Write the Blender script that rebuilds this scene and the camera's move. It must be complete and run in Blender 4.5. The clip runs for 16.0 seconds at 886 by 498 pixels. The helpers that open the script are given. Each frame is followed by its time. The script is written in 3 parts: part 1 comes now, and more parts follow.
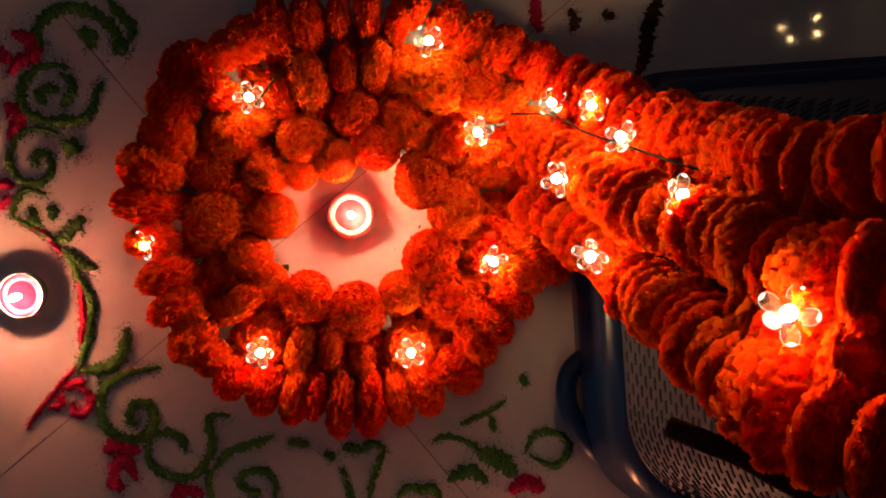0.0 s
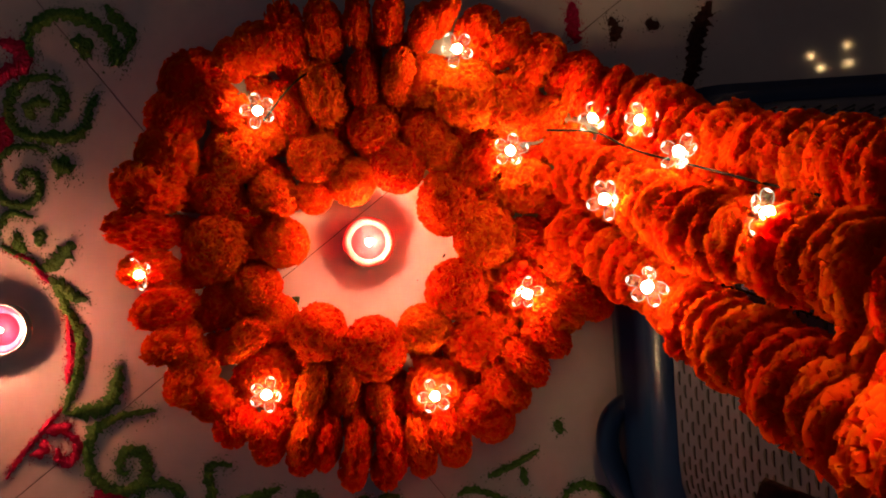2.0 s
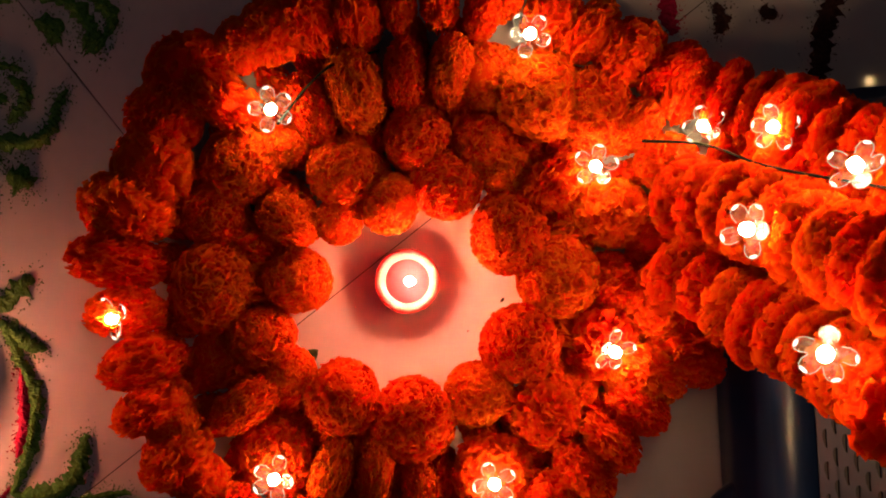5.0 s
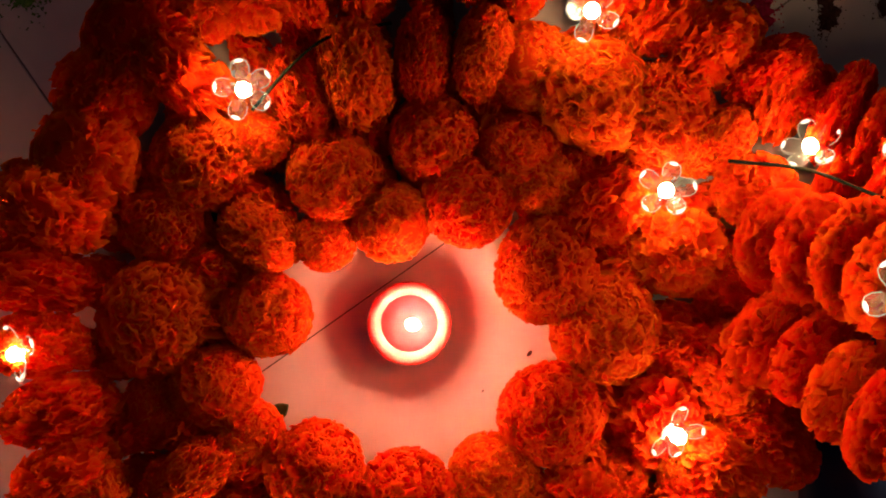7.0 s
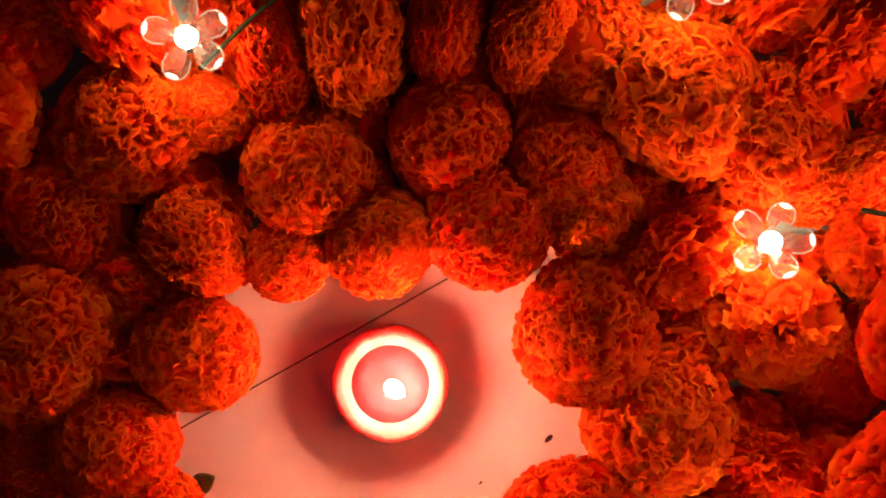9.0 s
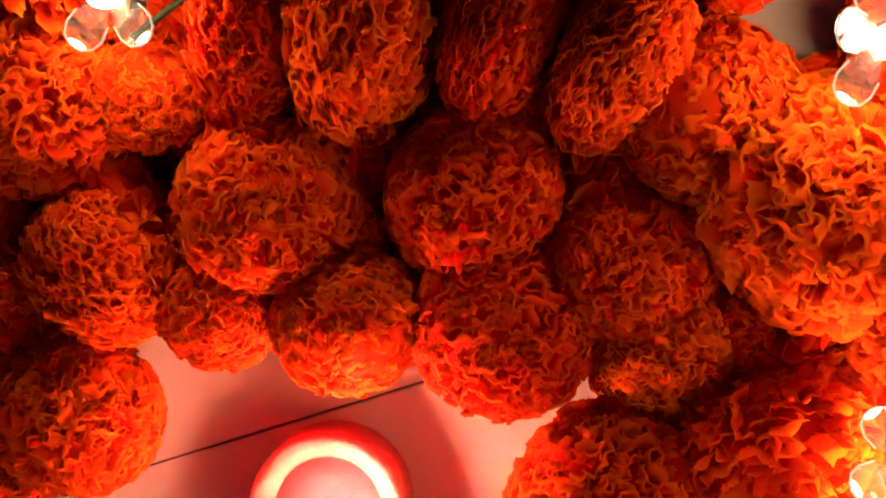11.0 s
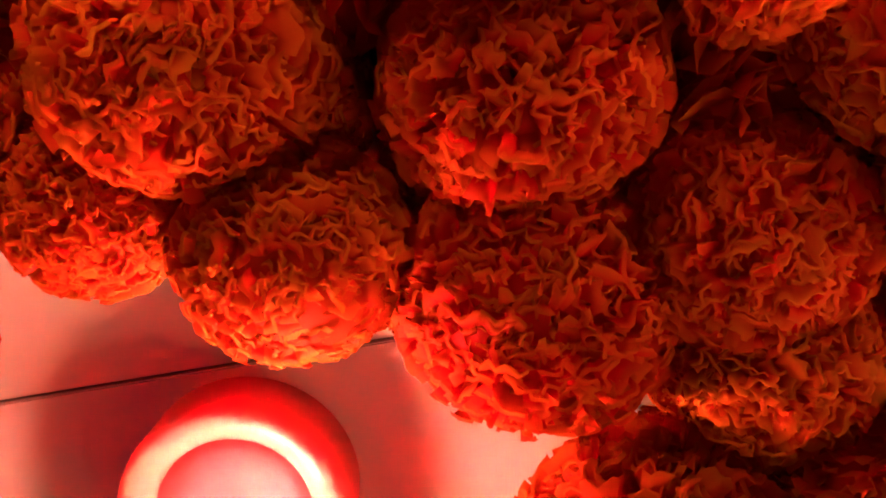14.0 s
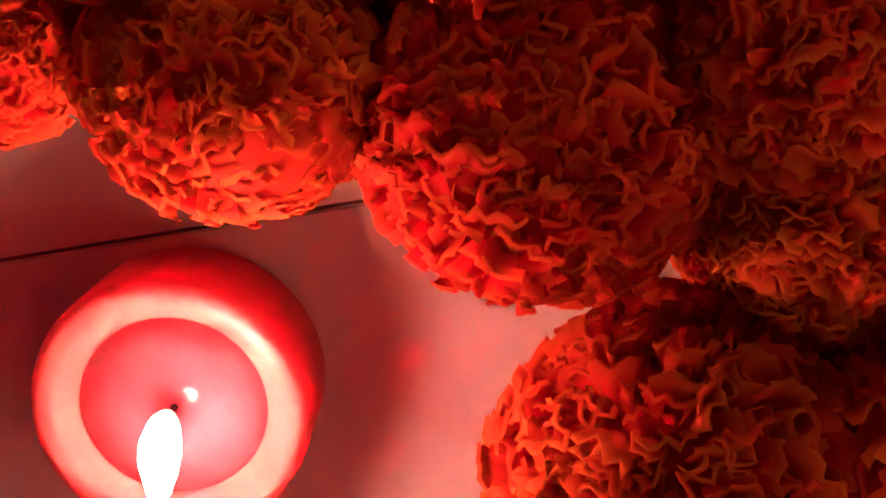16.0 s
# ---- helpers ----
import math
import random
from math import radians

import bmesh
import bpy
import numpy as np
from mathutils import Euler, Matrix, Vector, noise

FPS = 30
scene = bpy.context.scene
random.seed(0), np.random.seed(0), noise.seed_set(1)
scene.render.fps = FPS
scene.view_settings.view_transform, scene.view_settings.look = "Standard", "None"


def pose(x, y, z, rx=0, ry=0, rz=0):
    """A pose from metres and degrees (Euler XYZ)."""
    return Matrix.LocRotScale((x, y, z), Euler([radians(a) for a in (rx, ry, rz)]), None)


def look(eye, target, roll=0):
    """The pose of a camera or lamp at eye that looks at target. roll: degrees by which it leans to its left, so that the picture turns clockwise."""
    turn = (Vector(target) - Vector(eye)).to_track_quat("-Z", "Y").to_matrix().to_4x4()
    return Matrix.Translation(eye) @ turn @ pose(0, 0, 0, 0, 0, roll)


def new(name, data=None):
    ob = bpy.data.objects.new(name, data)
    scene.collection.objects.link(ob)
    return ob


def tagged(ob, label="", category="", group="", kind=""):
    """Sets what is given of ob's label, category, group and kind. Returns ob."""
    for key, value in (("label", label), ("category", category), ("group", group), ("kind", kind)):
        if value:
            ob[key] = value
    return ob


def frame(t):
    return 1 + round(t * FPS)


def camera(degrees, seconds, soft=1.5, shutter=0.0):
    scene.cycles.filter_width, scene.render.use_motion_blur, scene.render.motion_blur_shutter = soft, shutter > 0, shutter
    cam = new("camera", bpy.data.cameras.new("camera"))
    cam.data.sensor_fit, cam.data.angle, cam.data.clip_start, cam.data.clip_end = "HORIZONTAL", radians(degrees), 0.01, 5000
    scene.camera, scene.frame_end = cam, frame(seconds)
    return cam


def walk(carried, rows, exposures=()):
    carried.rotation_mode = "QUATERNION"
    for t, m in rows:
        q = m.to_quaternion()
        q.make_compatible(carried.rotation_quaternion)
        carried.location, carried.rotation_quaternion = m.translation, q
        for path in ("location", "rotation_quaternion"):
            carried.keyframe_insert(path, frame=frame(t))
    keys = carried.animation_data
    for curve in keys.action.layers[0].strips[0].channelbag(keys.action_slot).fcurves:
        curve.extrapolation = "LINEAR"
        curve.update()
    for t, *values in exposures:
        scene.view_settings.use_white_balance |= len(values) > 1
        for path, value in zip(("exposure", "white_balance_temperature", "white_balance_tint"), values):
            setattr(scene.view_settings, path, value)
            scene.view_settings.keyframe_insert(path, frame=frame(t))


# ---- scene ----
cam = camera(50.04, 16.0, soft=1.9)
DOWN = pose(0, 0, 0, -90, 0, 0)
# seconds, eye and target in a frame whose y axis points down to the floor, and the lean
PATH = [
    (0, (0.0778, -0.7961, 0.0006), (0.0753, -0.2966, -0.0201), -3.94),
    (0.5, (0.0732, -0.7793, -0.0027), (0.0713, -0.2795, -0.0173), -3.77),
    (1, (0.0730, -0.7603, -0.0081), (0.0685, -0.2603, -0.0151), -3.54),
    (1.5, (0.0664, -0.7401, -0.0079), (0.0626, -0.2401, -0.0110), -3.56),
    (2, (0.0607, -0.7202, -0.0072), (0.0568, -0.2202, -0.0073), -3.66),
    (2.5, (0.0573, -0.6953, -0.0081), (0.0505, -0.1954, -0.0036), -3.75),
    (3, (0.0531, -0.6733, -0.0104), (0.0444, -0.1735, -0.0008), -3.70),
    (3.5, (0.0450, -0.6494, -0.0104), (0.0369, -0.1496, 0.0029), -3.80),
    (4, (0.0376, -0.6251, -0.0068), (0.0306, -0.1254, 0.0072), -3.70),
    (6.5, (0.0099, -0.4724, 0.0097), (0.0162, 0.0269, 0.0337), -0.35),
    (7, (0.0124, -0.4426, 0.0170), (0.0152, 0.0569, 0.0381), 0.61),
    (7.5, (0.0158, -0.4111, 0.0231), (0.0141, 0.0885, 0.0417), 1.90),
    (8, (0.0132, -0.3846, 0.0270), (0.0153, 0.1151, 0.0444), 3.15),
    (8.5, (0.0083, -0.3550, 0.0302), (0.0172, 0.1446, 0.0490), 4.57),
    (11, (0.0223, -0.2351, 0.0787), (-0.0129, 0.2632, 0.0570), 18.12),
    (11.5, (0.0113, -0.2164, 0.0866), (-0.0032, 0.2823, 0.0529), 21.28),
    (12, (0.0055, -0.2007, 0.0941), (0.0032, 0.2965, 0.0412), 23.42),
    (12.5, (0.0037, -0.1854, 0.0961), (0.0051, 0.3102, 0.0300), 25.03),
    (13, (0.0018, -0.1734, 0.0943), (0.0134, 0.3203, 0.0159), 25.92),
    (13.5, (0.0007, -0.1622, 0.0901), (0.0253, 0.3284, -0.0029), 26.21),
    (14, (0.0008, -0.1549, 0.0819), (0.0364, 0.3354, -0.0097), 26.45),
    (14.5, (0.0023, -0.1479, 0.0749), (0.0472, 0.3404, -0.0226), 26.54),
    (15, (0.0062, -0.1414, 0.0702), (0.0525, 0.3452, -0.0353), 26.57),
    (15.5, (0.0082, -0.1361, 0.0684), (0.0590, 0.3478, -0.0467), 26.92),
    (16, (0.0091, -0.1311, 0.0675), (0.0655, 0.3503, -0.0553), 27.10),
]
EXPOSURES = [(0.0, 1.45, 6400, 13), (4.0, 1.3, 6400, 13), (8.0, 0.93, 6300, 14), (11.0, 1.25, 6200, 15), (13.5, 1.27, 6100, 17), (16.0, 0.2, 5400, 27)]
walk(cam, [(t, DOWN @ look(eye, target, roll)) for t, eye, target, roll in PATH], EXPOSURES)

# ---- world and light ----
world = bpy.data.worlds.new("night")
scene.world = world
world.use_nodes = True
bg = world.node_tree.nodes["Background"]
bg.inputs["Color"].default_value = (0.70, 0.80, 1.0, 1)
bg.inputs["Strength"].default_value = 0.0135
FLAME, LED = 450.0, 128.0


# ---- materials ----
def material(name):
    m = bpy.data.materials.new(name)
    m.use_nodes = True
    t = m.node_tree
    return m, t, t.nodes["Principled BSDF"]


def node(t, kind, **values):
    n = t.nodes.new(kind)
    for key, value in values.items():
        n.inputs[key.replace("_", " ")].default_value = value
    return n


def noise_tex(t, scale, detail=4.0, rough=0.6):
    co = t.nodes.new("ShaderNodeTexCoord")
    n = node(t, "ShaderNodeTexNoise", Scale=scale, Detail=detail, Roughness=rough)
    t.links.new(co.outputs["Object"], n.inputs["Vector"])
    return n


def ramp(t, fac, stops):
    r = t.nodes.new("ShaderNodeValToRGB")
    e = r.color_ramp.elements
    while len(e) < len(stops):
        e.new(0.5)
    for el, (p, c) in zip(e, stops):
        el.position, el.color = p, (*c, 1)
    t.links.new(fac, r.inputs["Fac"])
    return r


def bump(t, height, strength, distance, bsdf):
    b = node(t, "ShaderNodeBump", Strength=strength, Distance=distance)
    t.links.new(height, b.inputs["Height"])
    t.links.new(b.outputs["Normal"], bsdf.inputs["Normal"])


def marigold_material(name, dark, light):
    m, t, p = material(name)
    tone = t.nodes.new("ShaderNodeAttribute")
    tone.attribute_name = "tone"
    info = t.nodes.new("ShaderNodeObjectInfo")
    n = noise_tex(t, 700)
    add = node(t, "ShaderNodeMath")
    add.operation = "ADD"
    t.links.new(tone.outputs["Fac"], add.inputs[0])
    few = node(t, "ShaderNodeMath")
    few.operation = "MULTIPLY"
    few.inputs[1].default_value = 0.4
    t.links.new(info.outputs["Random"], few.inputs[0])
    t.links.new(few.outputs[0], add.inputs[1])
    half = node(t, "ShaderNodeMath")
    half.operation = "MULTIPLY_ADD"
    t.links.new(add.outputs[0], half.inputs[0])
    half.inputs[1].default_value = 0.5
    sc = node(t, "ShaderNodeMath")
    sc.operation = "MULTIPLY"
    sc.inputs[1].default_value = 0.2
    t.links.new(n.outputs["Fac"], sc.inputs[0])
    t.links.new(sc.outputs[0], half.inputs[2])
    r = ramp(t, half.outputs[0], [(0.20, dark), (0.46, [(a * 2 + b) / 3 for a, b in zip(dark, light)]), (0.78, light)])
    t.links.new(r.outputs["Color"], p.inputs["Base Color"])
    p.inputs["Roughness"].default_value = 0.62
    p.inputs["Specular IOR Level"].default_value = 0.04
    tr = t.nodes.new("ShaderNodeBsdfTranslucent")
    t.links.new(r.outputs["Color"], tr.inputs["Color"])
    mix = node(t, "ShaderNodeMixShader", Fac=0.48)
    t.links.new(p.outputs[0], mix.inputs[1])
    t.links.new(tr.outputs[0], mix.inputs[2])
    t.links.new(mix.outputs[0], t.nodes["Material Output"].inputs["Surface"])
    return m


def plain(name, color, rough=0.5, vary=0.15, scale=60.0, metal=0.0, relief=0.0, spec=0.5):
    m, t, p = material(name)
    n = noise_tex(t, scale)
    lo, hi = [c * (1 - vary) for c in color], [min(1.0, c * (1 + vary)) for c in color]
    r = ramp(t, n.outputs["Fac"], [(0.3, lo), (0.7, hi)])
    t.links.new(r.outputs["Color"], p.inputs["Base Color"])
    p.inputs["Roughness"].default_value = rough
    p.inputs["Metallic"].default_value = metal
    p.inputs["Specular IOR Level"].default_value = spec
    if relief:
        bump(t, n.outputs["Fac"], 0.6, relief, p)
    return m


def glow(name, color, strength):
    m, t, p = material(name)
    p.inputs["Base Color"].default_value = (0, 0, 0, 1)
    p.inputs["Emission Color"].default_value = (*color, 1)
    p.inputs["Emission Strength"].default_value = strength
    return m


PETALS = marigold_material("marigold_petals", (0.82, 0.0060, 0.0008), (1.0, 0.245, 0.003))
CALYX = plain("calyx_green", (0.10, 0.15, 0.05), 0.6, 0.3, 300)
GREEN = plain("green_rangoli_powder", (0.07, 0.155, 0.03), 0.95, 0.5, 500, relief=0.002, spec=0.1)
MAGENTA = plain("magenta_rangoli_powder", (0.46, 0.012, 0.06), 0.95, 0.4, 500, relief=0.002, spec=0.1)
BROWN = plain("brown_rangoli_powder", (0.06, 0.022, 0.018), 0.95, 0.4, 400, relief=0.002, spec=0.1)
BLUE = plain("blue_plastic", (0.007, 0.020, 0.070), 0.28, 0.15, 30)
GRILLE = plain("pale_violet_plastic", (0.045, 0.042, 0.075), 0.5, 0.15, 40)
# near-black for the wicks and for the shade painted into the basket slots
DARK = plain("slot_shade_and_wick", (0.01, 0.01, 0.014), 0.7, 0.3, 40)
WIRE = plain("green_brown_wire", (0.014, 0.014, 0.007), 0.85, 0.3, 100, spec=0.05)
THREAD = plain("cotton_thread", (0.6, 0.5, 0.35), 0.8, 0.2, 300)
GROUT = plain("dark_grout", (0.11, 0.06, 0.05), 0.9, 0.4, 200)
BULB = glow("led_bulb_glow", (1.0, 0.72, 0.34), LED)
# petal edges and tips glow by themselves, for bulb light led through the acrylic
RIMGLOW = glow("led_petal_edge_guided_light", (1.0, 0.70, 0.40), 0.35)
TIPGLOW = glow("led_petal_tip_guided_light", (1.0, 0.80, 0.55), 1.0)


def fire(name, strength):
    m = glow(name, (1.0, 0.35, 0.18), strength)
    t = m.node_tree
    co, xyz, up = t.nodes.new("ShaderNodeTexCoord"), t.nodes.new("ShaderNodeSeparateXYZ"), node(t, "ShaderNodeMapRange")
    t.links.new(co.outputs["Generated"], xyz.inputs[0])
    t.links.new(xyz.outputs["Z"], up.inputs["Value"])
    for key, value in (("From Min", 0.10), ("From Max", 0.5), ("To Min", 0.01 * strength), ("To Max", strength)):
        up.inputs[key].default_value = value
    t.links.new(up.outputs[0], t.nodes["Principled BSDF"].inputs["Emission Strength"])
    return m


FIRE, TALL_FIRE = fire("candle_flame", FLAME), fire("pink_candle_flame", 1.15 * FLAME)
LOW_FIRE = fire("low_candle_flame", 0.9 * FLAME)
CUP = plain("aluminium_cup", (0.75, 0.75, 0.76), 0.3, 0.05, 80, metal=0.9)

TILE, tt, tp = material("cream_floor_tile")
tn, tf = noise_tex(tt, 3.5, 6), noise_tex(tt, 90, 4)
mixf = node(tt, "ShaderNodeMath")
mixf.operation = "MULTIPLY_ADD"
tt.links.new(tf.outputs["Fac"], mixf.inputs[0])
mixf.inputs[1].default_value = 0.3
tt.links.new(tn.outputs["Fac"], mixf.inputs[2])
tr_ = ramp(tt, mixf.outputs[0], [(0.35, (0.50, 0.370, 0.350)), (0.62, (0.62, 0.465, 0.445)), (0.9, (0.68, 0.525, 0.500))])
tt.links.new(tr_.outputs["Color"], tp.inputs["Base Color"])
tp.inputs["Roughness"].default_value = 0.045


def wax_material(name, color, sss):
    m, t, p = material(name)
    n = noise_tex(t, 220)
    r = ramp(t, n.outputs["Fac"], [(0.3, [c * 0.85 for c in color]), (0.7, color)])
    t.links.new(r.outputs["Color"], p.inputs["Base Color"])
    p.inputs["Roughness"].default_value = 0.4
    p.inputs["Specular IOR Level"].default_value = 0.3
    p.inputs["Subsurface Weight"].default_value = sss
    p.inputs["Subsurface Radius"].default_value = (0.028, 0.003, 0.003)
    p.inputs["Subsurface Scale"].default_value = 1.0
    bump(t, n.outputs["Fac"], 0.25, 0.0008, p)
    return m


WAX = wax_material("red_wax", (0.86, 0.13, 0.11), 0.9)
LIQUID = wax_material("molten_red_wax", (0.90, 0.11, 0.14), 0.5)
LIQUID.node_tree.nodes["Principled BSDF"].inputs["Roughness"].default_value = 0.04
# the wax lets some reddened light through to the floor
wt = WAX.node_tree
dim = node(wt, "ShaderNodeBsdfTransparent", Color=(1.0, 0.16, 0.12, 1))
wmix = node(wt, "ShaderNodeMixShader", Fac=0.30)
wt.links.new(wt.nodes["Principled BSDF"].outputs[0], wmix.inputs[1])
wt.links.new(dim.outputs[0], wmix.inputs[2])
wt.links.new(wmix.outputs[0], wt.nodes["Material Output"].inputs["Surface"])
PINK = wax_material("pink_wax", (0.24, 0.03, 0.11), 0.3)

CLEAR, ct, cp = material("clear_acrylic")
cp.inputs["Base Color"].default_value = (0.04, 0.04, 0.04, 1)
cp.inputs["Roughness"].default_value = 0.15
see, haze = ct.nodes.new("ShaderNodeBsdfTransparent"), ct.nodes.new("ShaderNodeBsdfTranslucent")
m1, m2 = node(ct, "ShaderNodeMixShader", Fac=0.015), node(ct, "ShaderNodeMixShader", Fac=0.14)
ct.links.new(cp.outputs[0], m1.inputs[1])
ct.links.new(haze.outputs[0], m1.inputs[2])
ct.links.new(see.outputs[0], m2.inputs[1])
ct.links.new(m1.outputs[0], m2.inputs[2])
ct.links.new(m2.outputs[0], ct.nodes["Material Output"].inputs["Surface"])


# ---- building helpers ----
def part(name, bm, mat, parent=None, label="", smooth=True):
    me = bpy.data.meshes.new(name)
    bm.to_mesh(me)
    bm.free()
    me.materials.append(mat)
    if smooth:
        me.polygons.foreach_set("use_smooth", [True] * len(me.polygons))
    ob = new(name, me)
    ob.parent = parent
    if label:
        tagged(ob, label)
    return ob


def lathe(profile, steps=48, bm=None):
    bm = bm or bmesh.new()
    rings = [[bm.verts.new((r * math.cos(2 * math.pi * k / steps), r * math.sin(2 * math.pi * k / steps), z)) for k in range(steps)] if r > 1e-6 else [bm.verts.new((0, 0, z))] for r, z in profile]
    for a, b in zip(rings, rings[1:]):
        for k in range(steps):
            j = (k + 1) % steps
            if len(a) > 1 and len(b) > 1:
                bm.faces.new((a[k], a[j], b[j], b[k]))
            elif len(a) > 1:
                bm.faces.new((a[k], a[j], b[0]))
            elif len(b) > 1:
                bm.faces.new((a[0], b[j], b[k]))
    bmesh.ops.recalc_face_normals(bm, faces=bm.faces)
    return bm


def smooth_path(points, per=10):
    """Points on a Catmull-Rom curve through the given ones."""
    p = [Vector(q) for q in points]
    p = [2 * p[0] - p[1], *p, 2 * p[-1] - p[-2]]
    out = []
    for a, b, c, d in zip(p, p[1:], p[2:], p[3:]):
        for k in range(per):
            u = k / per
            out.append(0.5 * (2 * b + (c - a) * u + (2 * a - 5 * b + 4 * c - d) * u * u + (3 * b - a - 3 * c + d) * u ** 3))
    return out + [p[-2]]


def tube(points, radius, sides=8, bm=None):
    bm = bm or bmesh.new()
    rings = []
    side = Vector((0, 0, 1))
    for i, q in enumerate(points):
        along = (points[min(i + 1, len(points) - 1)] - points[max(i - 1, 0)]).normalized()
        if abs(along.dot(side)) > 0.95:
            side = Vector((1, 0, 0))
        u = along.cross(side).normalized()
        v = along.cross(u)
        rings.append([bm.verts.new(q + radius * (math.cos(a) * u + math.sin(a) * v)) for a in (2 * math.pi * k / sides for k in range(sides))])
    for a, b in zip(rings, rings[1:]):
        for k in range(sides):
            bm.faces.new((a[k], a[(k + 1) % sides], b[(k + 1) % sides], b[k]))
    bm.faces.new(rings[0])
    bm.faces.new(rings[-1])
    bmesh.ops.recalc_face_normals(bm, faces=bm.faces)
    return bm


# ---- floor ----
TURN = 35.8
CORNER = Vector((-0.0764, -0.0279, 0))
floor = tagged(new("floor"), "cream glazed floor tiles with dark joints and powder drawings", "floor", kind="structure")
TS, GAP = 0.60, 0.0006
bm = bmesh.new()
bmesh.ops.create_cube(bm, size=1, matrix=Matrix.Diagonal((9, 9, 0.03, 1)) @ Matrix.Translation((0, 0, -0.5)))
bmesh.ops.translate(bm, verts=bm.verts, vec=(0, 0, -0.0012))
part("mortar_bed", bm, GROUT, floor, smooth=False)


def tile_mesh():
    b = bmesh.new()
    bmesh.ops.create_cube(b, size=1, matrix=Matrix.Translation((0, 0, -0.005)) @ Matrix.Diagonal((TS - GAP, TS - GAP, 0.010, 1)))
    bmesh.ops.bevel(b, geom=[e for e in b.edges if all(v.co.z > -0.001 for v in e.verts)], offset=0.0003, segments=2, affect="EDGES")
    me = bpy.data.meshes.new("tile")
    b.to_mesh(me)
    b.free()
    me.materials.append(TILE)
    return me


TILE_ME = tile_mesh()
for i in range(-6, 7):
    for j in range(-6, 7):
        ob = new("tile", TILE_ME)
        ob.parent = floor
        ob.matrix_basis = Matrix.Translation(CORNER) @ pose(0, 0, 0, 0, 0, TURN) @ Matrix.Translation(((i + 0.5) * TS, (j + 0.5) * TS, 0)) @ pose(0, 0, 0, 0, 0, 90 * ((i * 3 + j) % 4))


# ---- marigolds ----
def marigold_mesh(seed, petals=330, thick=0.75, fine=1.0, cols=6):
    """A pompon one metre across about z: ruffled petals that stand out of a core, oblate by thick."""
    rng = random.Random(seed)
    verts, faces, tones = [(0.0, 0.0, 0.0)], [], [0.5]
    golden = math.pi * (3 - math.sqrt(5))
    levels = ((0.0, 0), (0.72, 0), (1.0, 0), (1.0, 1)) if cols > 6 else ((0.0, 0), (0.72, 0), (1.0, 0))
    lumps = [(Vector((rng.gauss(0, 1), rng.gauss(0, 1), rng.gauss(0, 1))).normalized(), rng.uniform(-0.13, 0.09)) for _ in range(13)]
    for i in range(petals):
        zc = 1 - (i + 0.5) / petals * 1.86
        az = i * golden + rng.uniform(-0.4, 0.4)
        zc = max(-0.97, min(0.995, zc + rng.uniform(-0.06, 0.06)))
        rad = math.sqrt(1 - zc * zc)
        n = Vector((rad * math.cos(az), rad * math.sin(az), zc))
        ref = Vector((0, 0, 1)) if abs(zc) < 0.9 else Vector((1, 0, 0))
        a = n.cross(ref).normalized()
        c = n.cross(a)
        spin = rng.gauss(0, 0.85)
        a, c = a * math.cos(spin) + c * math.sin(spin), c * math.cos(spin) - a * math.sin(spin)
        swell = 1 + sum(h * max(0.0, n.dot(q)) ** 3 for q, h in lumps)
        tip = 0.5 * rng.uniform(0.86, 1.04) * swell * (1 - 0.10 * max(0.0, zc - 0.72) / 0.28)
        root = 0.5 * 0.68
        width = rng.uniform(0.11, 0.22) * fine
        phase, waves, ruffle = rng.uniform(0, 6.28), rng.uniform(1.0, 2.4), rng.uniform(0.012, 0.038) * fine
        curl, lean = rng.uniform(-0.04, 0.06) * fine, rng.uniform(-0.05, 0.05)
        first, shade = len(verts), rng.random()
        arc = rng.uniform(-0.05, 0.05) * fine
        down, recline = n.cross(n.cross(ref)).normalized(), rng.uniform(-0.02, 0.07)
        for u, lip in levels:
            for k in range(cols):
                s = k / (cols - 1) * 2 - 1
                r = root + (tip - root) * (u - 0.07 * u * s * s + 0.025 * u * math.sin(2.6 * s + 2 * phase)) - 0.010 * lip
                wave = ruffle * math.sin(waves * math.pi * s + phase) + arc * s * s
                q = n * r + a * (s * width * 0.5 * (0.4 + 0.8 * u) + lean * u) + down * (recline * u * u * u) + c * (wave * u * u + curl * u ** 2 + lip * 0.020 * fine * math.copysign(1, curl))
                verts.append((q.x, q.y, q.z * thick))
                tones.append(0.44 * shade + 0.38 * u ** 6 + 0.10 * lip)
        faces.append((0, first + cols // 2 + 1, first + cols // 2))
        for row in range(len(levels) - 1):
            for k in range(cols - 1):
                o = first + row * cols + k
                faces.append((o, o + 1, o + cols + 1, o + cols))
    first = len(verts)
    rows, steps = 8, 14
    for i in range(rows):
        th = math.pi * (i + 0.5) / rows
        for k in range(steps):
            verts.append((0.385 * math.sin(th) * math.cos(2 * math.pi * k / steps), 0.385 * math.sin(th) * math.sin(2 * math.pi * k / steps), 0.385 * thick * math.cos(th)))
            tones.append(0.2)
    faces.append((0, first, first + 1))
    for i in range(rows - 1):
        for k in range(steps):
            o, j = first + i * steps, (k + 1) % steps
            faces.append((o + k, o + steps + k, o + steps + j, o + j))
    me = bpy.data.meshes.new("marigold")
    me.from_pydata(verts, [], faces)
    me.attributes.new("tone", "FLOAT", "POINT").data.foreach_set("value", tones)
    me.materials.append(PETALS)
    me.polygons.foreach_set("use_smooth", [True] * len(faces))
    return me


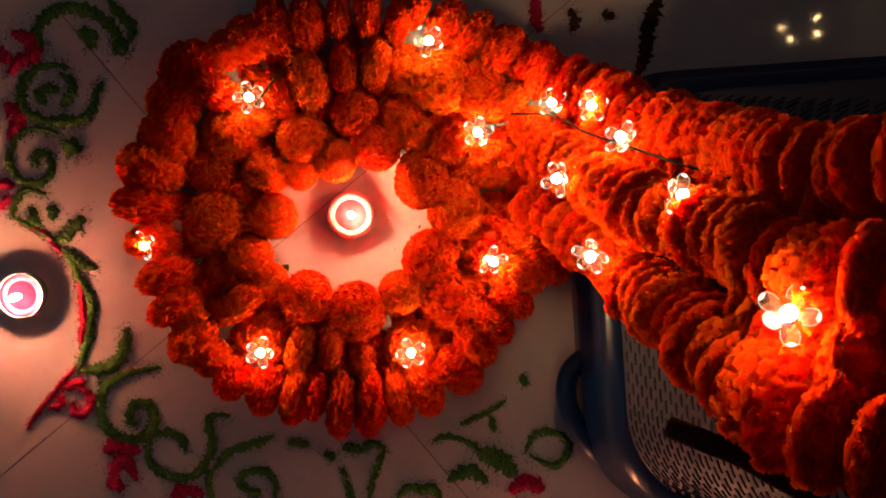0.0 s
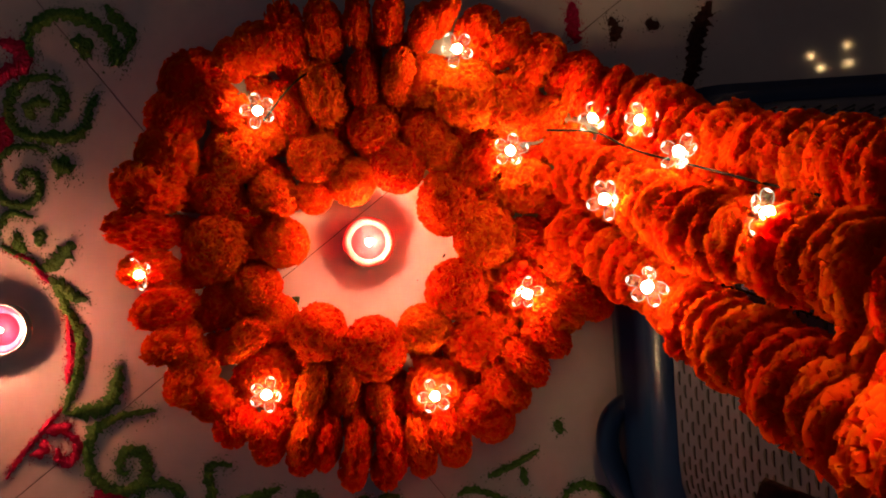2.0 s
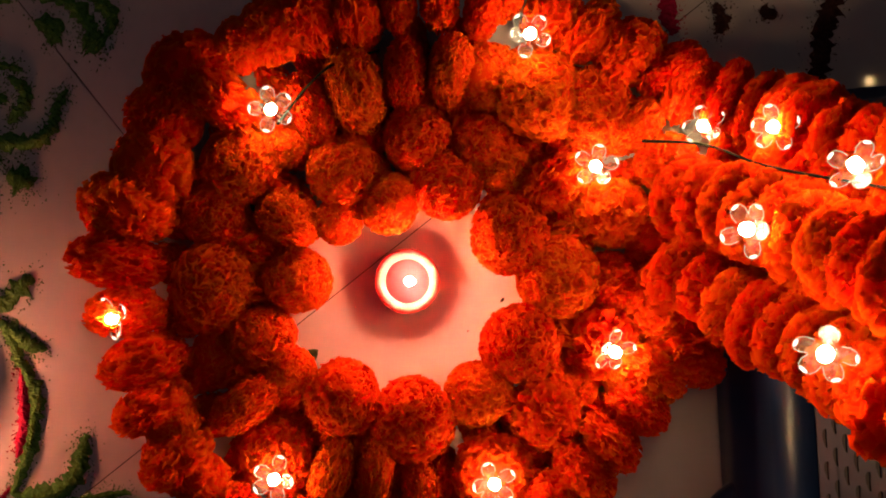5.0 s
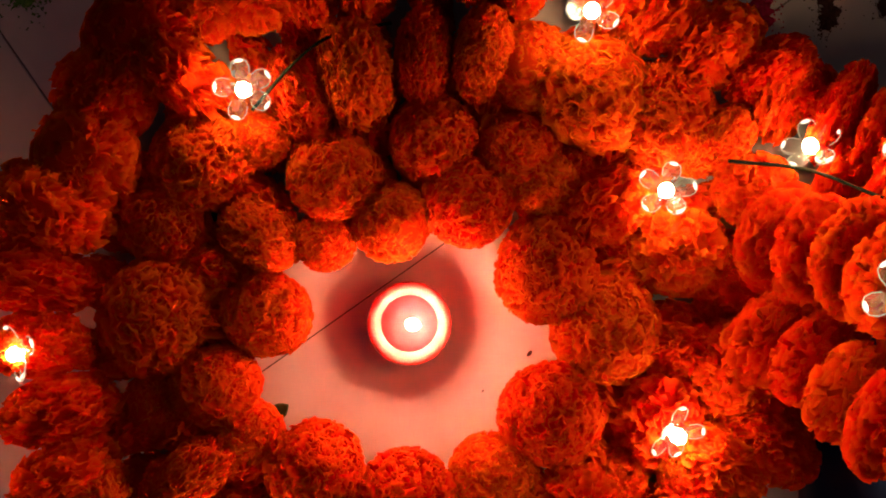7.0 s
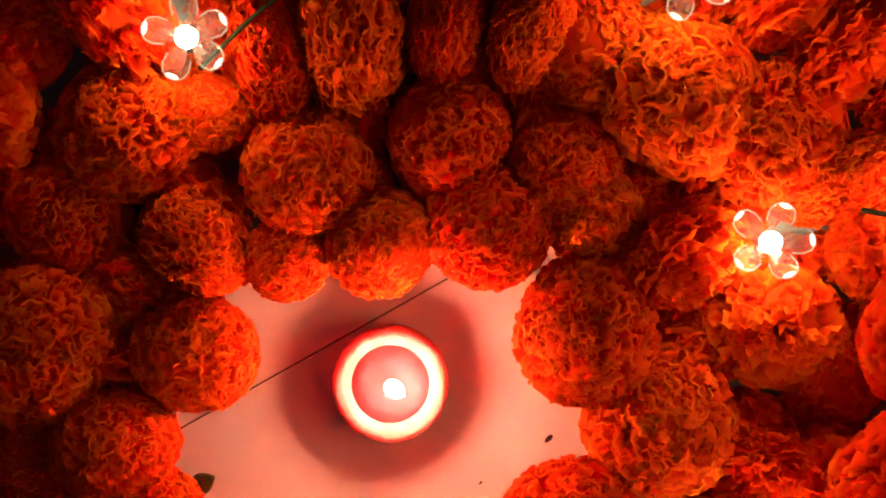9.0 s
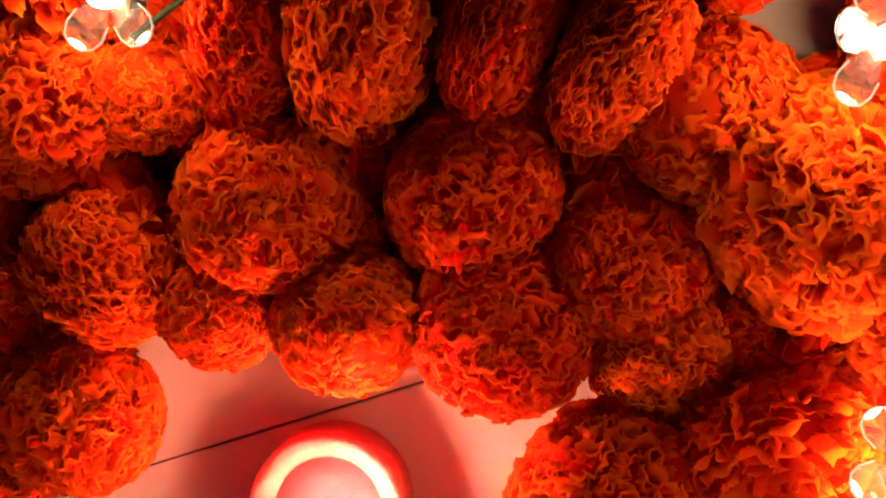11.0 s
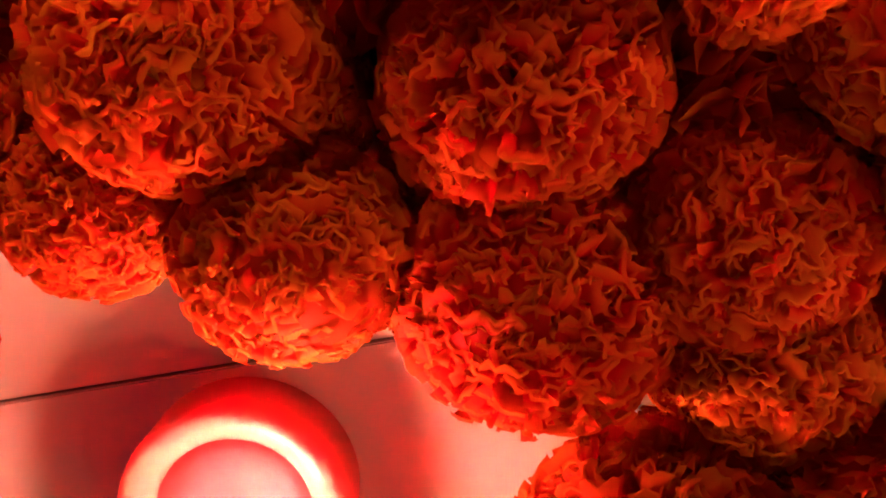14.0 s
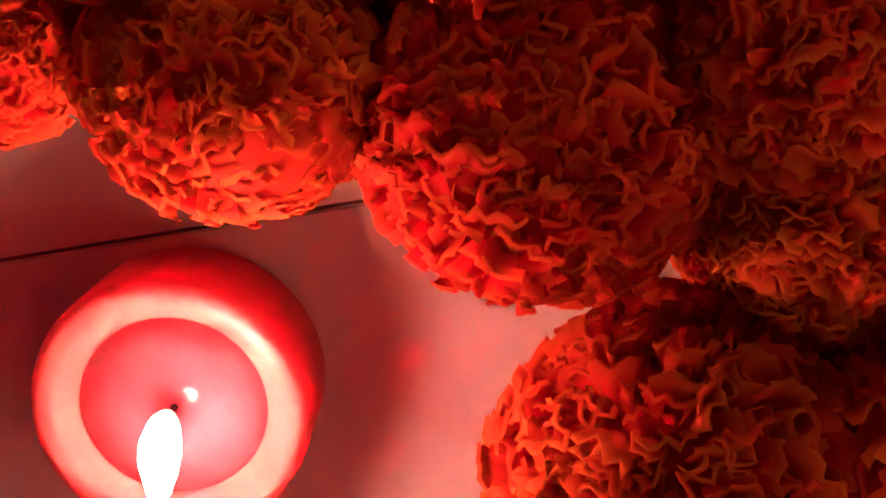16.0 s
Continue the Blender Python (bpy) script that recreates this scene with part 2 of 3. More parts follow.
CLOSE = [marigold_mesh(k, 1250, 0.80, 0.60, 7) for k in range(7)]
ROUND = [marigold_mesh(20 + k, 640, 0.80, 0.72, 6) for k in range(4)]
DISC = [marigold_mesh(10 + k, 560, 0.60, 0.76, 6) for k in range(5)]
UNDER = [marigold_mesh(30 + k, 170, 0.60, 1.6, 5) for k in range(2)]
rng = random.Random(7)


def flower(parent, x, y, z, across, thick, axis, kind=""):
    """One flower of the given width and thickness (metres) whose thread runs along axis."""
    flat = thick / across
    me = rng.choice(UNDER if kind == "under" else CLOSE if kind == "close" else ROUND if flat > 0.72 else DISC)
    base = 0.80 if flat > 0.72 or kind == "close" else 0.60
    ob = new("marigold", me)
    ob.parent = parent
    turn = Vector(axis).normalized().to_track_quat("Z", "Y").to_matrix().to_4x4() @ pose(0, 0, 0, 0, 0, rng.uniform(0, 360))
    ob.matrix_basis = Matrix.Translation((x, y, z)) @ turn @ Matrix.Diagonal((across, across, thick / base if flat <= 0.72 else across, 1))
    return ob


# flowers of the coil, in millimetres: place on the floor, width across, thickness
INNER = [
    (-24, 62, 12, 36, 34), (14, 68, 12, 36, 34), (40, 70, 12, 34, 32), (72, 66, 14, 36, 34), (98, 30, 14, 36, 34), (-88, 20, 14, 36, 34),
    (59, 27, 22, 45, 42), (87, 1, 21, 48, 46), (63, -38, 22, 45, 43), (38, -65, 20, 39, 39), (0, -76, 24, 46, 45), (-38, -64, 22, 43, 40),
    (-70, -47, 19, 30, 29), (-85, -26, 20, 37, 35), (-63, 5, 20, 39, 37), (-68, 42, 20, 40, 31), (-38, 38, 17, 27, 26), (-7, 47, 21, 36, 34),
    (25, 56, 21, 40, 38), (58, 62, 20, 33, 31),
]
MIDDLE_A = [
    (-34, 67, 24, 40, 38), (9, 83, 23, 38, 36), (48, 79, 24, 36, 34), (-93, 73, 25, 44, 41), (-109, 44, 21, 39, 37), (-111, 3, 24, 49, 47),
    (-112, -36, 20, 28, 26), (-94, -65, 25, 44, 29), (-78, -94, 25, 42, 42), (-48, -105, 25, 43, 26), (-22, -104, 25, 43, 26), (3, -116, 21, 36, 24),
]
MIDDLE_B = [
    (43, -108, 29, 43, 47), (74, -79, 26, 41, 39), (95, -64, 20, 26, 24), (111, -38, 22, 45, 43), (120, -9, 22, 34, 25), (141, -17, 26, 41, 36),
    (142, 21, 20, 33, 38), (119, 35, 24, 44, 42), (87, 54, 26, 43, 34), (152, 62, 27, 36, 39), (163, 42, 27, 33, 31),
]
UPPER = [
    (-25, 110, 30, 50, 36), (5, 119, 30, 40, 26), (31, 120, 30, 42, 28), (53, 114, 28, 41, 34), (81, 104, 30, 52, 49), (110, 95, 28, 45, 41),
    (133, 84, 28, 41, 29), (-49, 102, 28, 43, 29), (-67, 82, 28, 27, 25), (-136, -72, 26, 32, 32), (126, -61, 26, 33, 31),
]
# the outer flowers, all at one height
OUTER_A = [
    (-119, 124, 50, 42), (-98, 108, 48, 33), (-88, 139, 33, 29), (-68, 148, 40, 33), (-47, 154, 47, 32), (-20, 156, 49, 31),
    (4, 162, 43, 22), (27, 162, 43, 26), (51, 153, 38, 23), (66, 163, 38, 24), (90, 148, 41, 32), (111, 137, 43, 29),
    (132, 126, 45, 33), (156, 113, 42, 30), (175, 106, 27, 22), (-132, 99, 44, 37), (-142, 73, 48, 39), (-155, 49, 53, 39),
    (-162, 20, 56, 33), (-157, -8, 46, 31),
]
OUTER_B = [
    (-150, -37, 53, 33), (-146, -62, 48, 31), (-133, -91, 45, 32), (-121, -107, 36, 30), (-103, -124, 38, 30), (-77, -133, 41, 31),
    (-55, -139, 41, 22), (-37, -143, 41, 21), (-16, -147, 47, 23), (9, -148, 47, 27), (31, -147, 39, 21), (52, -141, 45, 31),
    (77, -126, 39, 33), (95, -110, 40, 31), (111, -94, 40, 29), (128, -76, 38, 29), (136, -57, 42, 33), (155, -49, 42, 33),
]
LOWER = [
    (-58, -155, 29, 23), (-21, -165, 32, 23), (2, -168, 32, 23), (30, -160, 32, 23), (54, -153, 34, 26), (84, -138, 32, 26),
    (-81, -144, 32, 25), (-173, 51, 33, 29), (-143, -97, 33, 27), (162, -37, 41, 33),
]

coil = tagged(new("marigold_garland"), "orange marigold garland coiled in rings round a burning tealight", "garland")


def ring(rows, height, lean, kind=""):
    for row in rows:
        x, y, z, across, thick = row if len(row) == 5 else (*row[:2], 1000 * height, *row[2:])
        out = Vector((x, y, 0)).normalized()
        if thick / across > 0.8:
            axis = Vector((0, 0, 1)) + lean * out + Vector((rng.uniform(-0.2, 0.2), rng.uniform(-0.2, 0.2), 0))
            w, h = across * 1.07, across * 0.88
        else:
            axis = Vector((-out.y, out.x, rng.uniform(-0.15, 0.15)))
            w, h = across * 1.05, thick * 1.04
        flower(coil, x / 1000, y / 1000, z / 1000, w / 1000, h / 1000, axis, kind)


for rows, height, lean in ((INNER, 0, -0.5), (MIDDLE_A, 0, 0.1), (MIDDLE_B, 0, 0.1), (UPPER, 0, 0.1), (OUTER_A, 0.034, 0.3), (OUTER_B, 0.030, 0.3), (LOWER, 0.018, 0.4)):
    ring(rows, height, lean, "close" if rows in (INNER, MIDDLE_A, UPPER) else "")
# the under layer of the coil, lying on the floor
for radius, count, size in ((0.094, 20, 36), (0.112, 25, 36), (0.131, 29, 35), (0.144, 29, 29)):
    for k in range(count):
        a = 2 * math.pi * (k + rng.uniform(-0.2, 0.2)) / count
        ring([(1000 * radius * math.cos(a) + 4, 1000 * radius * math.sin(a), 12, size, size * 0.66)], 0, 0.2, "under")

# ---- the strands that climb the basket ----
STRANDS = {
    "far": [(0.166, 0.105, 0.032), (0.202, 0.082, 0.06), (0.221, 0.058, 0.11), (0.243, 0.037, 0.18), (0.252, 0.019, 0.27), (0.257, 0.008, 0.36), (0.274, 0.004, 0.43), (0.350, -0.005, 0.468)],
    "mid": [(0.159, 0.037, 0.05), (0.174, 0.026, 0.1), (0.192, 0.002, 0.18), (0.212, -0.017, 0.26), (0.223, -0.028, 0.34), (0.232, -0.038, 0.4), (0.254, -0.043, 0.455), (0.341, -0.054, 0.475)],
    "back": [(0.188, 0.062, 0.04), (0.205, 0.045, 0.07), (0.223, 0.029, 0.14), (0.246, 0.013, 0.22), (0.260, -0.006, 0.31), (0.265, -0.019, 0.38), (0.304, -0.029, 0.44), (0.350, -0.028, 0.455)],
    "top": [(0.228, -0.060, 0.35), (0.230, -0.069, 0.4), (0.244, -0.073, 0.447), (0.280, -0.076, 0.468), (0.342, -0.080, 0.475)],
    "near": [(0.154, 0.001, 0.05), (0.177, -0.028, 0.1), (0.197, -0.051, 0.18), (0.203, -0.068, 0.27), (0.208, -0.080, 0.35), (0.214, -0.090, 0.42), (0.244, -0.098, 0.468), (0.332, -0.105, 0.478)],
}
for key, points in STRANDS.items():
    strand = tagged(new("marigold_garland"), "orange marigold garland hanging down from an upturned basket", "garland", "hanging garlands")
    line = smooth_path(points, 40)
    run, due = 0.0, 0.0
    for a, b in zip(line, line[1:]):
        run += (b - a).length
        if run >= due:
            along = (b - a).normalized()
            d = rng.uniform(0.045, 0.051)
            flower(strand, *(a + Vector([rng.uniform(-0.002, 0.002) for _ in range(3)])), d, rng.uniform(0.0185, 0.0215), along + 0.06 * Vector([rng.uniform(-1, 1) for _ in range(3)]))
            due = run + rng.uniform(0.0190, 0.0225)
    part("thread", tube(line[::8], 0.0006, 5), THREAD, strand)


# ---- tealights ----
def flame_mesh(height, width, lean):
    b = lathe([(0, 0), (0.45 * width, 0.06 * height), (0.8 * width, 0.20 * height), (width, 0.42 * height), (0.92 * width, 0.58 * height), (0.55 * width, 0.80 * height), (0.18 * width, 0.95 * height), (0, height)], 16)
    for v in b.verts:
        v.co.x += lean[0] * (v.co.z / height) ** 1.5
        v.co.y += lean[1] * (v.co.z / height) ** 1.5
    return b


def tealight(label, at, wax, radius, height, pool, cup, lean, fire):
    thing = tagged(new("tealight"), label, "candle")
    thing.location = at
    lip = height
    part("wax", lathe([(0, 0.0), (radius * 0.97, 0.0), (radius, 0.001), (radius, lip - 0.002), (radius * 0.97, lip - 0.0004), (radius * 0.90, lip), (radius * 0.80, lip - 0.0007), (radius * 0.70, lip - 0.0022), (radius * 0.66, pool), (radius * 0.3, pool), (0, pool)], 64), wax, thing)
    if cup:
        part("cup", lathe([(0, -0.0004), (radius * 1.01, -0.0004), (radius * 1.02, 0.001), (radius * 1.02, height + 0.0004), (radius * 1.05, height + 0.001), (radius * 1.05, height + 0.0016), (radius * 1.0, height + 0.0012), (radius * 1.0, 0.0012)], 64), cup, thing)
    part("molten_wax", lathe([(0, pool + 0.0002), (radius * 0.67, pool + 0.0002), (radius * 0.675, pool - 0.001)], 48), LIQUID if wax is WAX else PINK, thing, "clear molten wax")
    part("wick", tube([Vector((0, 0, pool - 0.002)), Vector((0.0002, 0, pool + 0.002)), Vector((0.0006, 0.0003, pool + 0.0045))], 0.0006, 6), DARK, thing)
    flame = part("flame", flame_mesh(0.0205, 0.0027, lean), fire, thing)
    flame.location = (0, 0, pool + 0.0022)
    return thing


tealight("burning tealight with glowing red wax in the marigold ring", (0.0, 0.0014, 0), WAX, 0.0190, 0.0158, 0.0132, None, (0.0052, -0.0005), FIRE)
tealight("burning tealight with pink wax in an aluminium cup", (-0.2785, -0.0465, 0.0005), PINK, 0.0180, 0.0115, 0.0085, CUP, (-0.002, -0.002), TALL_FIRE)
tealight("burning tealight with pink wax in an aluminium cup", (0.082, -0.3825, 0.0005), PINK, 0.0180, 0.0160, 0.0110, CUP, (0.001, 0.001), LOW_FIRE)


# ---- string lights ----
def led_petal():
    b = bmesh.new()
    rows = [(0.0, 0.0016), (0.3, 0.0030), (0.6, 0.0036), (0.85, 0.0029), (1.0, 0.0012)]
    grid = []
    for u, half in rows:
        grid.append([b.verts.new((0.0028 + 0.0095 * u, s * half, 0.0024 * u * u + 0.0008 * s * s + dz)) for dz in (0.0005, -0.0005) for s in (-1, -0.4, 0.4, 1)])
    for p, q in zip(grid, grid[1:]):
        for k in range(3):
            b.faces.new((p[k], q[k], q[k + 1], p[k + 1]))
            b.faces.new((p[4 + k], p[5 + k], q[5 + k], q[4 + k]))
        b.faces.new((p[0], p[4], q[4], q[0]))
        b.faces.new((p[3], q[3], q[7], p[7]))
    b.faces.new([grid[0][k] for k in (0, 1, 2, 3, 7, 6, 5, 4)])
    b.faces.new([grid[-1][k] for k in (4, 5, 6, 7, 3, 2, 1, 0)])
    me = bpy.data.meshes.new("petal")
    b.to_mesh(me)
    b.free()
    me.materials.append(CLEAR)
    return me


# thin glowing outline that stands for bulb light caught at the petal edge
def led_edge():
    pts = [Vector((0.006, 0.0034, 0.0012)), Vector((0.0090, 0.0038, 0.0020)), Vector((0.0112, 0.0030, 0.0027)), Vector((0.0124, 0.0012, 0.0030)), Vector((0.0124, -0.0012, 0.0030)), Vector((0.0112, -0.0030, 0.0027)), Vector((0.0090, -0.0038, 0.0020)), Vector((0.006, -0.0034, 0.0012))]
    b = tube(pts, 0.00022, 5)
    me = bpy.data.meshes.new("petal_edge")
    b.to_mesh(me)
    b.free()
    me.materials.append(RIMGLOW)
    return me


def led_tip():
    b = bmesh.new()
    bmesh.ops.create_uvsphere(b, u_segments=8, v_segments=5, radius=1, matrix=Matrix.Translation((0.0118, 0, 0.0028)) @ Matrix.Diagonal((0.0009, 0.0022, 0.0006, 1)))
    me = bpy.data.meshes.new("petal_tip")
    b.to_mesh(me)
    b.free()
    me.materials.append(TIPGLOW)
    return me


PETAL_ME, EDGE_ME, TIP_ME = led_petal(), led_edge(), led_tip()
b = lathe([(0, -0.001), (0.0024, 0.0), (0.0032, 0.002), (0.0028, 0.0045), (0.0015, 0.006), (0, 0.0064)], 12)
BULB_ME = bpy.data.meshes.new("bulb")
b.to_mesh(BULB_ME)
b.free()
BULB_ME.materials.append(BULB)
b = lathe([(0, -0.013), (0.0014, -0.013), (0.0016, -0.004), (0.0026, -0.002), (0.0028, -0.0008), (0, -0.0005)], 12)
STEM_ME = bpy.data.meshes.new("socket")
b.to_mesh(STEM_ME)
b.free()
STEM_ME.materials.append(CLEAR)

lights = tagged(new("string_lights"), "string of lit warm white flower-shaped lamps on a thin wire", "string lights")
# place of each lamp and the way it faces
LAMPS = [
    (-0.068, 0.098, 0.056, 0.2, -0.3), (0.074, 0.131, 0.058, 0.1, 0.0), (0.108, 0.059, 0.046, -0.2, 0.1), (0.168, 0.077, 0.050, -0.7, 0.5),
    (0.193, 0.070, 0.088, -0.9, -0.1), (0.197, 0.039, 0.170, -0.8, 0.7), (0.156, 0.016, 0.153, -1.0, 0.1), (0.203, -0.001, 0.291, 0.4, 0.2),
    (0.168, -0.034, 0.199, -0.7, -0.6), (0.209, -0.050, 0.425, -0.1, 0.5), (0.112, -0.042, 0.044, 0.5, -0.5), (0.043, -0.110, 0.050, 0.1, -0.1),
    (-0.075, -0.102, 0.050, -0.1, 0.0), (-0.158, -0.011, 0.050, -0.8, -0.2),
]
for k, (x, y, z, ax, ay) in enumerate(LAMPS):
    m = Matrix.Translation((x, y, z)) @ Vector((ax, ay, 1)).normalized().to_track_quat("Z", "Y").to_matrix().to_4x4() @ pose(0, 0, 0, 0, 0, 25 * k)
    bulb = new("bulb", BULB_ME)
    bulb.parent = lights
    bulb.matrix_basis = m
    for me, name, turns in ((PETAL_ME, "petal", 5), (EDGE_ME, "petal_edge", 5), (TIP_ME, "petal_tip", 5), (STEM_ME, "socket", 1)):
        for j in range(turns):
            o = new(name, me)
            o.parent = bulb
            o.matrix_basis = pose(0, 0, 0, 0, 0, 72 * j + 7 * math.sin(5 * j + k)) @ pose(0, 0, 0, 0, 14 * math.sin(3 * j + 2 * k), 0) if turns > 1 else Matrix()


def wire(parent, points, name="wire"):
    return part(name, tube([p - Vector((0, 0, 0.008)) for p in smooth_path(points, 8)], 0.0008, 6), WIRE, parent)


wire(lights, [(0.134, 0.072, 0.055), (0.167, 0.068, 0.058), (0.186, 0.050, 0.1), (0.207, 0.032, 0.17), (0.226, 0.015, 0.24), (0.243, 0.002, 0.3)])
wire(lights, [(-0.067, 0.092, 0.05), (-0.048, 0.111, 0.058), (-0.033, 0.124, 0.052), (-0.009, 0.133, 0.04)])
wire(lights, [(0.170, -0.026, 0.125), (0.183, -0.036, 0.14), (0.202, -0.035, 0.2), (0.219, -0.045, 0.28), (0.230, -0.054, 0.33)])

# lamps of a string that hangs higher up and mirrors in the glossy floor
above = tagged(new("string_lights"), "string of small warm lamps hanging higher up", "string lights")
SMALL_ME = BULB_ME.copy()
SMALL_ME.materials.clear()
SMALL_ME.materials.append(glow("small_lamp_glow", (1.0, 0.66, 0.28), 60.0))
HIGH = [(0.752, 0.263, 0.887), (0.752, 0.291, 0.887), (0.690, 0.278, 0.887), (0.705, 0.258, 0.887)]
for p in HIGH:
    bulb = new("bulb", SMALL_ME)
    bulb.parent = above
    bulb.matrix_basis = Matrix.Translation(p)
bm = bmesh.new()
bmesh.ops.create_cube(bm, size=1, matrix=Matrix.Translation((0.90, 0.0, 1.25)) @ Matrix.Diagonal((0.12, 6.0, 2.5, 1)))
tagged(part("wall_east", bm, plain("grey_wall_paint", (0.35, 0.37, 0.38), 0.7, 0.08, 4), smooth=False), "plain grey painted wall", "wall", kind="structure")
wire(above, [(0.839, 0.45, 0.94), HIGH[1], HIGH[2], HIGH[3], HIGH[0], (0.839, 0.15, 0.94)])

# ---- upturned basket ----
CX, CY, HX, HY = 0.424, -0.082, 0.235, 0.172


def rounded(hx, hy, r, z, per=10):
    out = []
    for qx, qy, a0 in ((1, 1, 0), (-1, 1, 90), (-1, -1, 180), (1, -1, 270)):
        for k in range(per + 1):
            a = radians(a0 + 90 * k / per)
            out.append((CX + qx * (hx - r) + r * math.cos(a), CY + qy * (hy - r) + r * math.sin(a), z))
    return out


def shell(levels, mat, name, parent, label=""):
    b = bmesh.new()
    rings = [[b.verts.new(p) for p in rounded(*lv)] for lv in levels]
    n = len(rings[0])
    for p, q in zip(rings, rings[1:]):
        for k in range(n):
            b.faces.new((p[k], p[(k + 1) % n], q[(k + 1) % n], q[k]))
    bmesh.ops.recalc_face_normals(b, faces=b.faces)
    return part(name, b, mat, parent, label)


basket = tagged(new("basket"), "upturned blue plastic basket with a slotted woven-pattern wall", "basket")
shell([(HX + 0.006, HY + 0.006, 0.085, 0.0), (HX + 0.010, HY + 0.010, 0.085, 0.004), (HX + 0.009, HY + 0.009, 0.085, 0.030), (HX + 0.002, HY + 0.002, 0.08, 0.037), (HX - 0.002, HY - 0.002, 0.08, 0.060), (HX - 0.005, HY - 0.005, 0.08, 0.085), (HX - 0.014, HY - 0.014, 0.08, 0.090)], BLUE, "rim", basket, "smooth dark blue rim")
shell([(HX - 0.014, HY - 0.014, 0.08, 0.088), (HX - 0.075, HY - 0.060, 0.07, 0.40), (HX - 0.085, HY - 0.070, 0.06, 0.415), (0.05, 0.02, 0.01, 0.418)], GRILLE, "wall", basket, "grey violet slotted wall")



def wall_at(turn, z):
    """A place on the slotted wall and the way it faces."""
    u = (z - 0.088) / 0.312
    line = rounded(HX - 0.014 - 0.061 * u, HY - 0.014 - 0.046 * u, 0.08 - 0.01 * u, z, 24)
    n = len(line)
    k = int(turn * n) % n
    f = turn * n - int(turn * n)
    a, c = Vector(line[k]), Vector(line[(k + 1) % n])
    return a.lerp(c, f), (c - a).normalized()


# the wall is closed: thin dark pieces on it give the shade of openings
def slots():
    b = bmesh.new()
    for row in range(36):
        z = 0.097 + row * 0.0080
        # walk round the long near side by arc length
        here, due = 0.0, (row % 2) * 0.006
        last, _ = wall_at(0.30, z)
        for s in range(1, 900):
            q, along = wall_at(0.30 + 0.46 * s / 900, z)
            here += (q - last).length
            last = q
            if here < due or (q - last).length > 0.02:
                continue
            due = here + 0.012
            up = Vector((0.19, 0.0, 0.98)) if abs(along.y) > abs(along.x) else Vector((0.0, 0.15, 0.98))
            face = along.cross(up).normalized()
            ring = []
            for t in range(10):
                a = 2 * math.pi * t / 10
                ring.append(q + along * (0.0044 * math.cos(a) + 0.0010 * math.sin(a)) + up * (0.0013 * math.sin(a) + 0.0014 * math.cos(a) ** 2))
            top = [b.verts.new(p + face * 0.0006) for p in ring]
            low = [b.verts.new(p - face * 0.002) for p in ring]
            b.faces.new(top)
            for t in range(10):
                b.faces.new((top[t], top[(t + 1) % 10], low[(t + 1) % 10], low[t]))
    bmesh.ops.recalc_face_normals(b, faces=b.faces)
    return b


tagged(part("slot", slots(), DARK, basket, "dark pieces set on the wall as the shade inside woven slots", smooth=False), kind="stuff")
grip = bmesh.new()
tube(smooth_path([(0.188, -0.126, 0.02), (0.171, -0.139, 0.022), (0.167, -0.160, 0.022), (0.173, -0.183, 0.022), (0.187, -0.204, 0.022), (0.208, -0.220, 0.02)], 8), 0.0085, 12, grip)
part("handle", grip, BLUE, basket, "dark blue carrying handle")
ribbon = tagged(new("ribbon"), "dark brown cloth ribbon lying on a marigold strand", "ribbon")
band = tube(smooth_path([(0.180, -0.113, 0.335), (0.195, -0.119, 0.345), (0.212, -0.128, 0.342), (0.234, -0.143, 0.335), (0.259, -0.161, 0.32)], 8), 0.0055, 10)
part("cloth", band, BROWN, ribbon)

# ---- rangoli ----
def stroke(points, width, mat, name, rough=0.35, height=0.003):
    """A low uneven ridge of powder along a line on the floor."""
    width /= 840
    line = smooth_path([(x / 1000, y / 1000, 0) for x, y in points], 14)
    scatter(line, width, name)
    b = bmesh.new()
    rows = []
    for i, q in enumerate(line):
        along = (line[min(i + 1, len(line) - 1)] - line[max(i - 1, 0)]).normalized()
        side = Vector((-along.y, along.x, 0))
        taper = min(1.0, 0.35 + 3 * min(i, len(line) - 1 - i) / len(line))
        row = []
        for s in (-1, -0.6, -0.2, 0.2, 0.6, 1):
            j = noise.noise(Vector((q.x * 330 + s * 2.3, q.y * 330, 4 * s)))
            w = 0.5 * width * taper * (1 + rough * j)
            hgt = height * (1 - s * s) * (0.6 + 0.8 * abs(noise.noise(q * 300 + Vector((s, 0, 0))))) * taper
            row.append(b.verts.new(q + side * (s * w) + Vector((0, 0, 0.0003 + hgt))))
        rows.append(row)
    for p, q in zip(rows, rows[1:]):
        for k in range(5):
            b.faces.new((p[k], p[k + 1], q[k + 1], q[k]))
    bmesh.ops.recalc_face_normals(b, faces=b.faces)
    return part(name, b, mat, rangoli, smooth=False)



rangoli = tagged(new("rangoli"), "green and magenta rangoli of scrolls and flowers strewn on the floor", "floor art")


grain_rng = random.Random(3)
GRAINS = {}


def scatter(line, width, key):
    """Loose grains of powder strewn along a line."""
    rows = GRAINS.setdefault(key, [])
    for p, q in zip(line, line[1:]):
        for _ in range(9):
            o = p.lerp(q, grain_rng.random())
            rows.append((o.x + grain_rng.gauss(0, 0.42 * width), o.y + grain_rng.gauss(0, 0.42 * width), grain_rng.uniform(0.0003, 0.0009)))


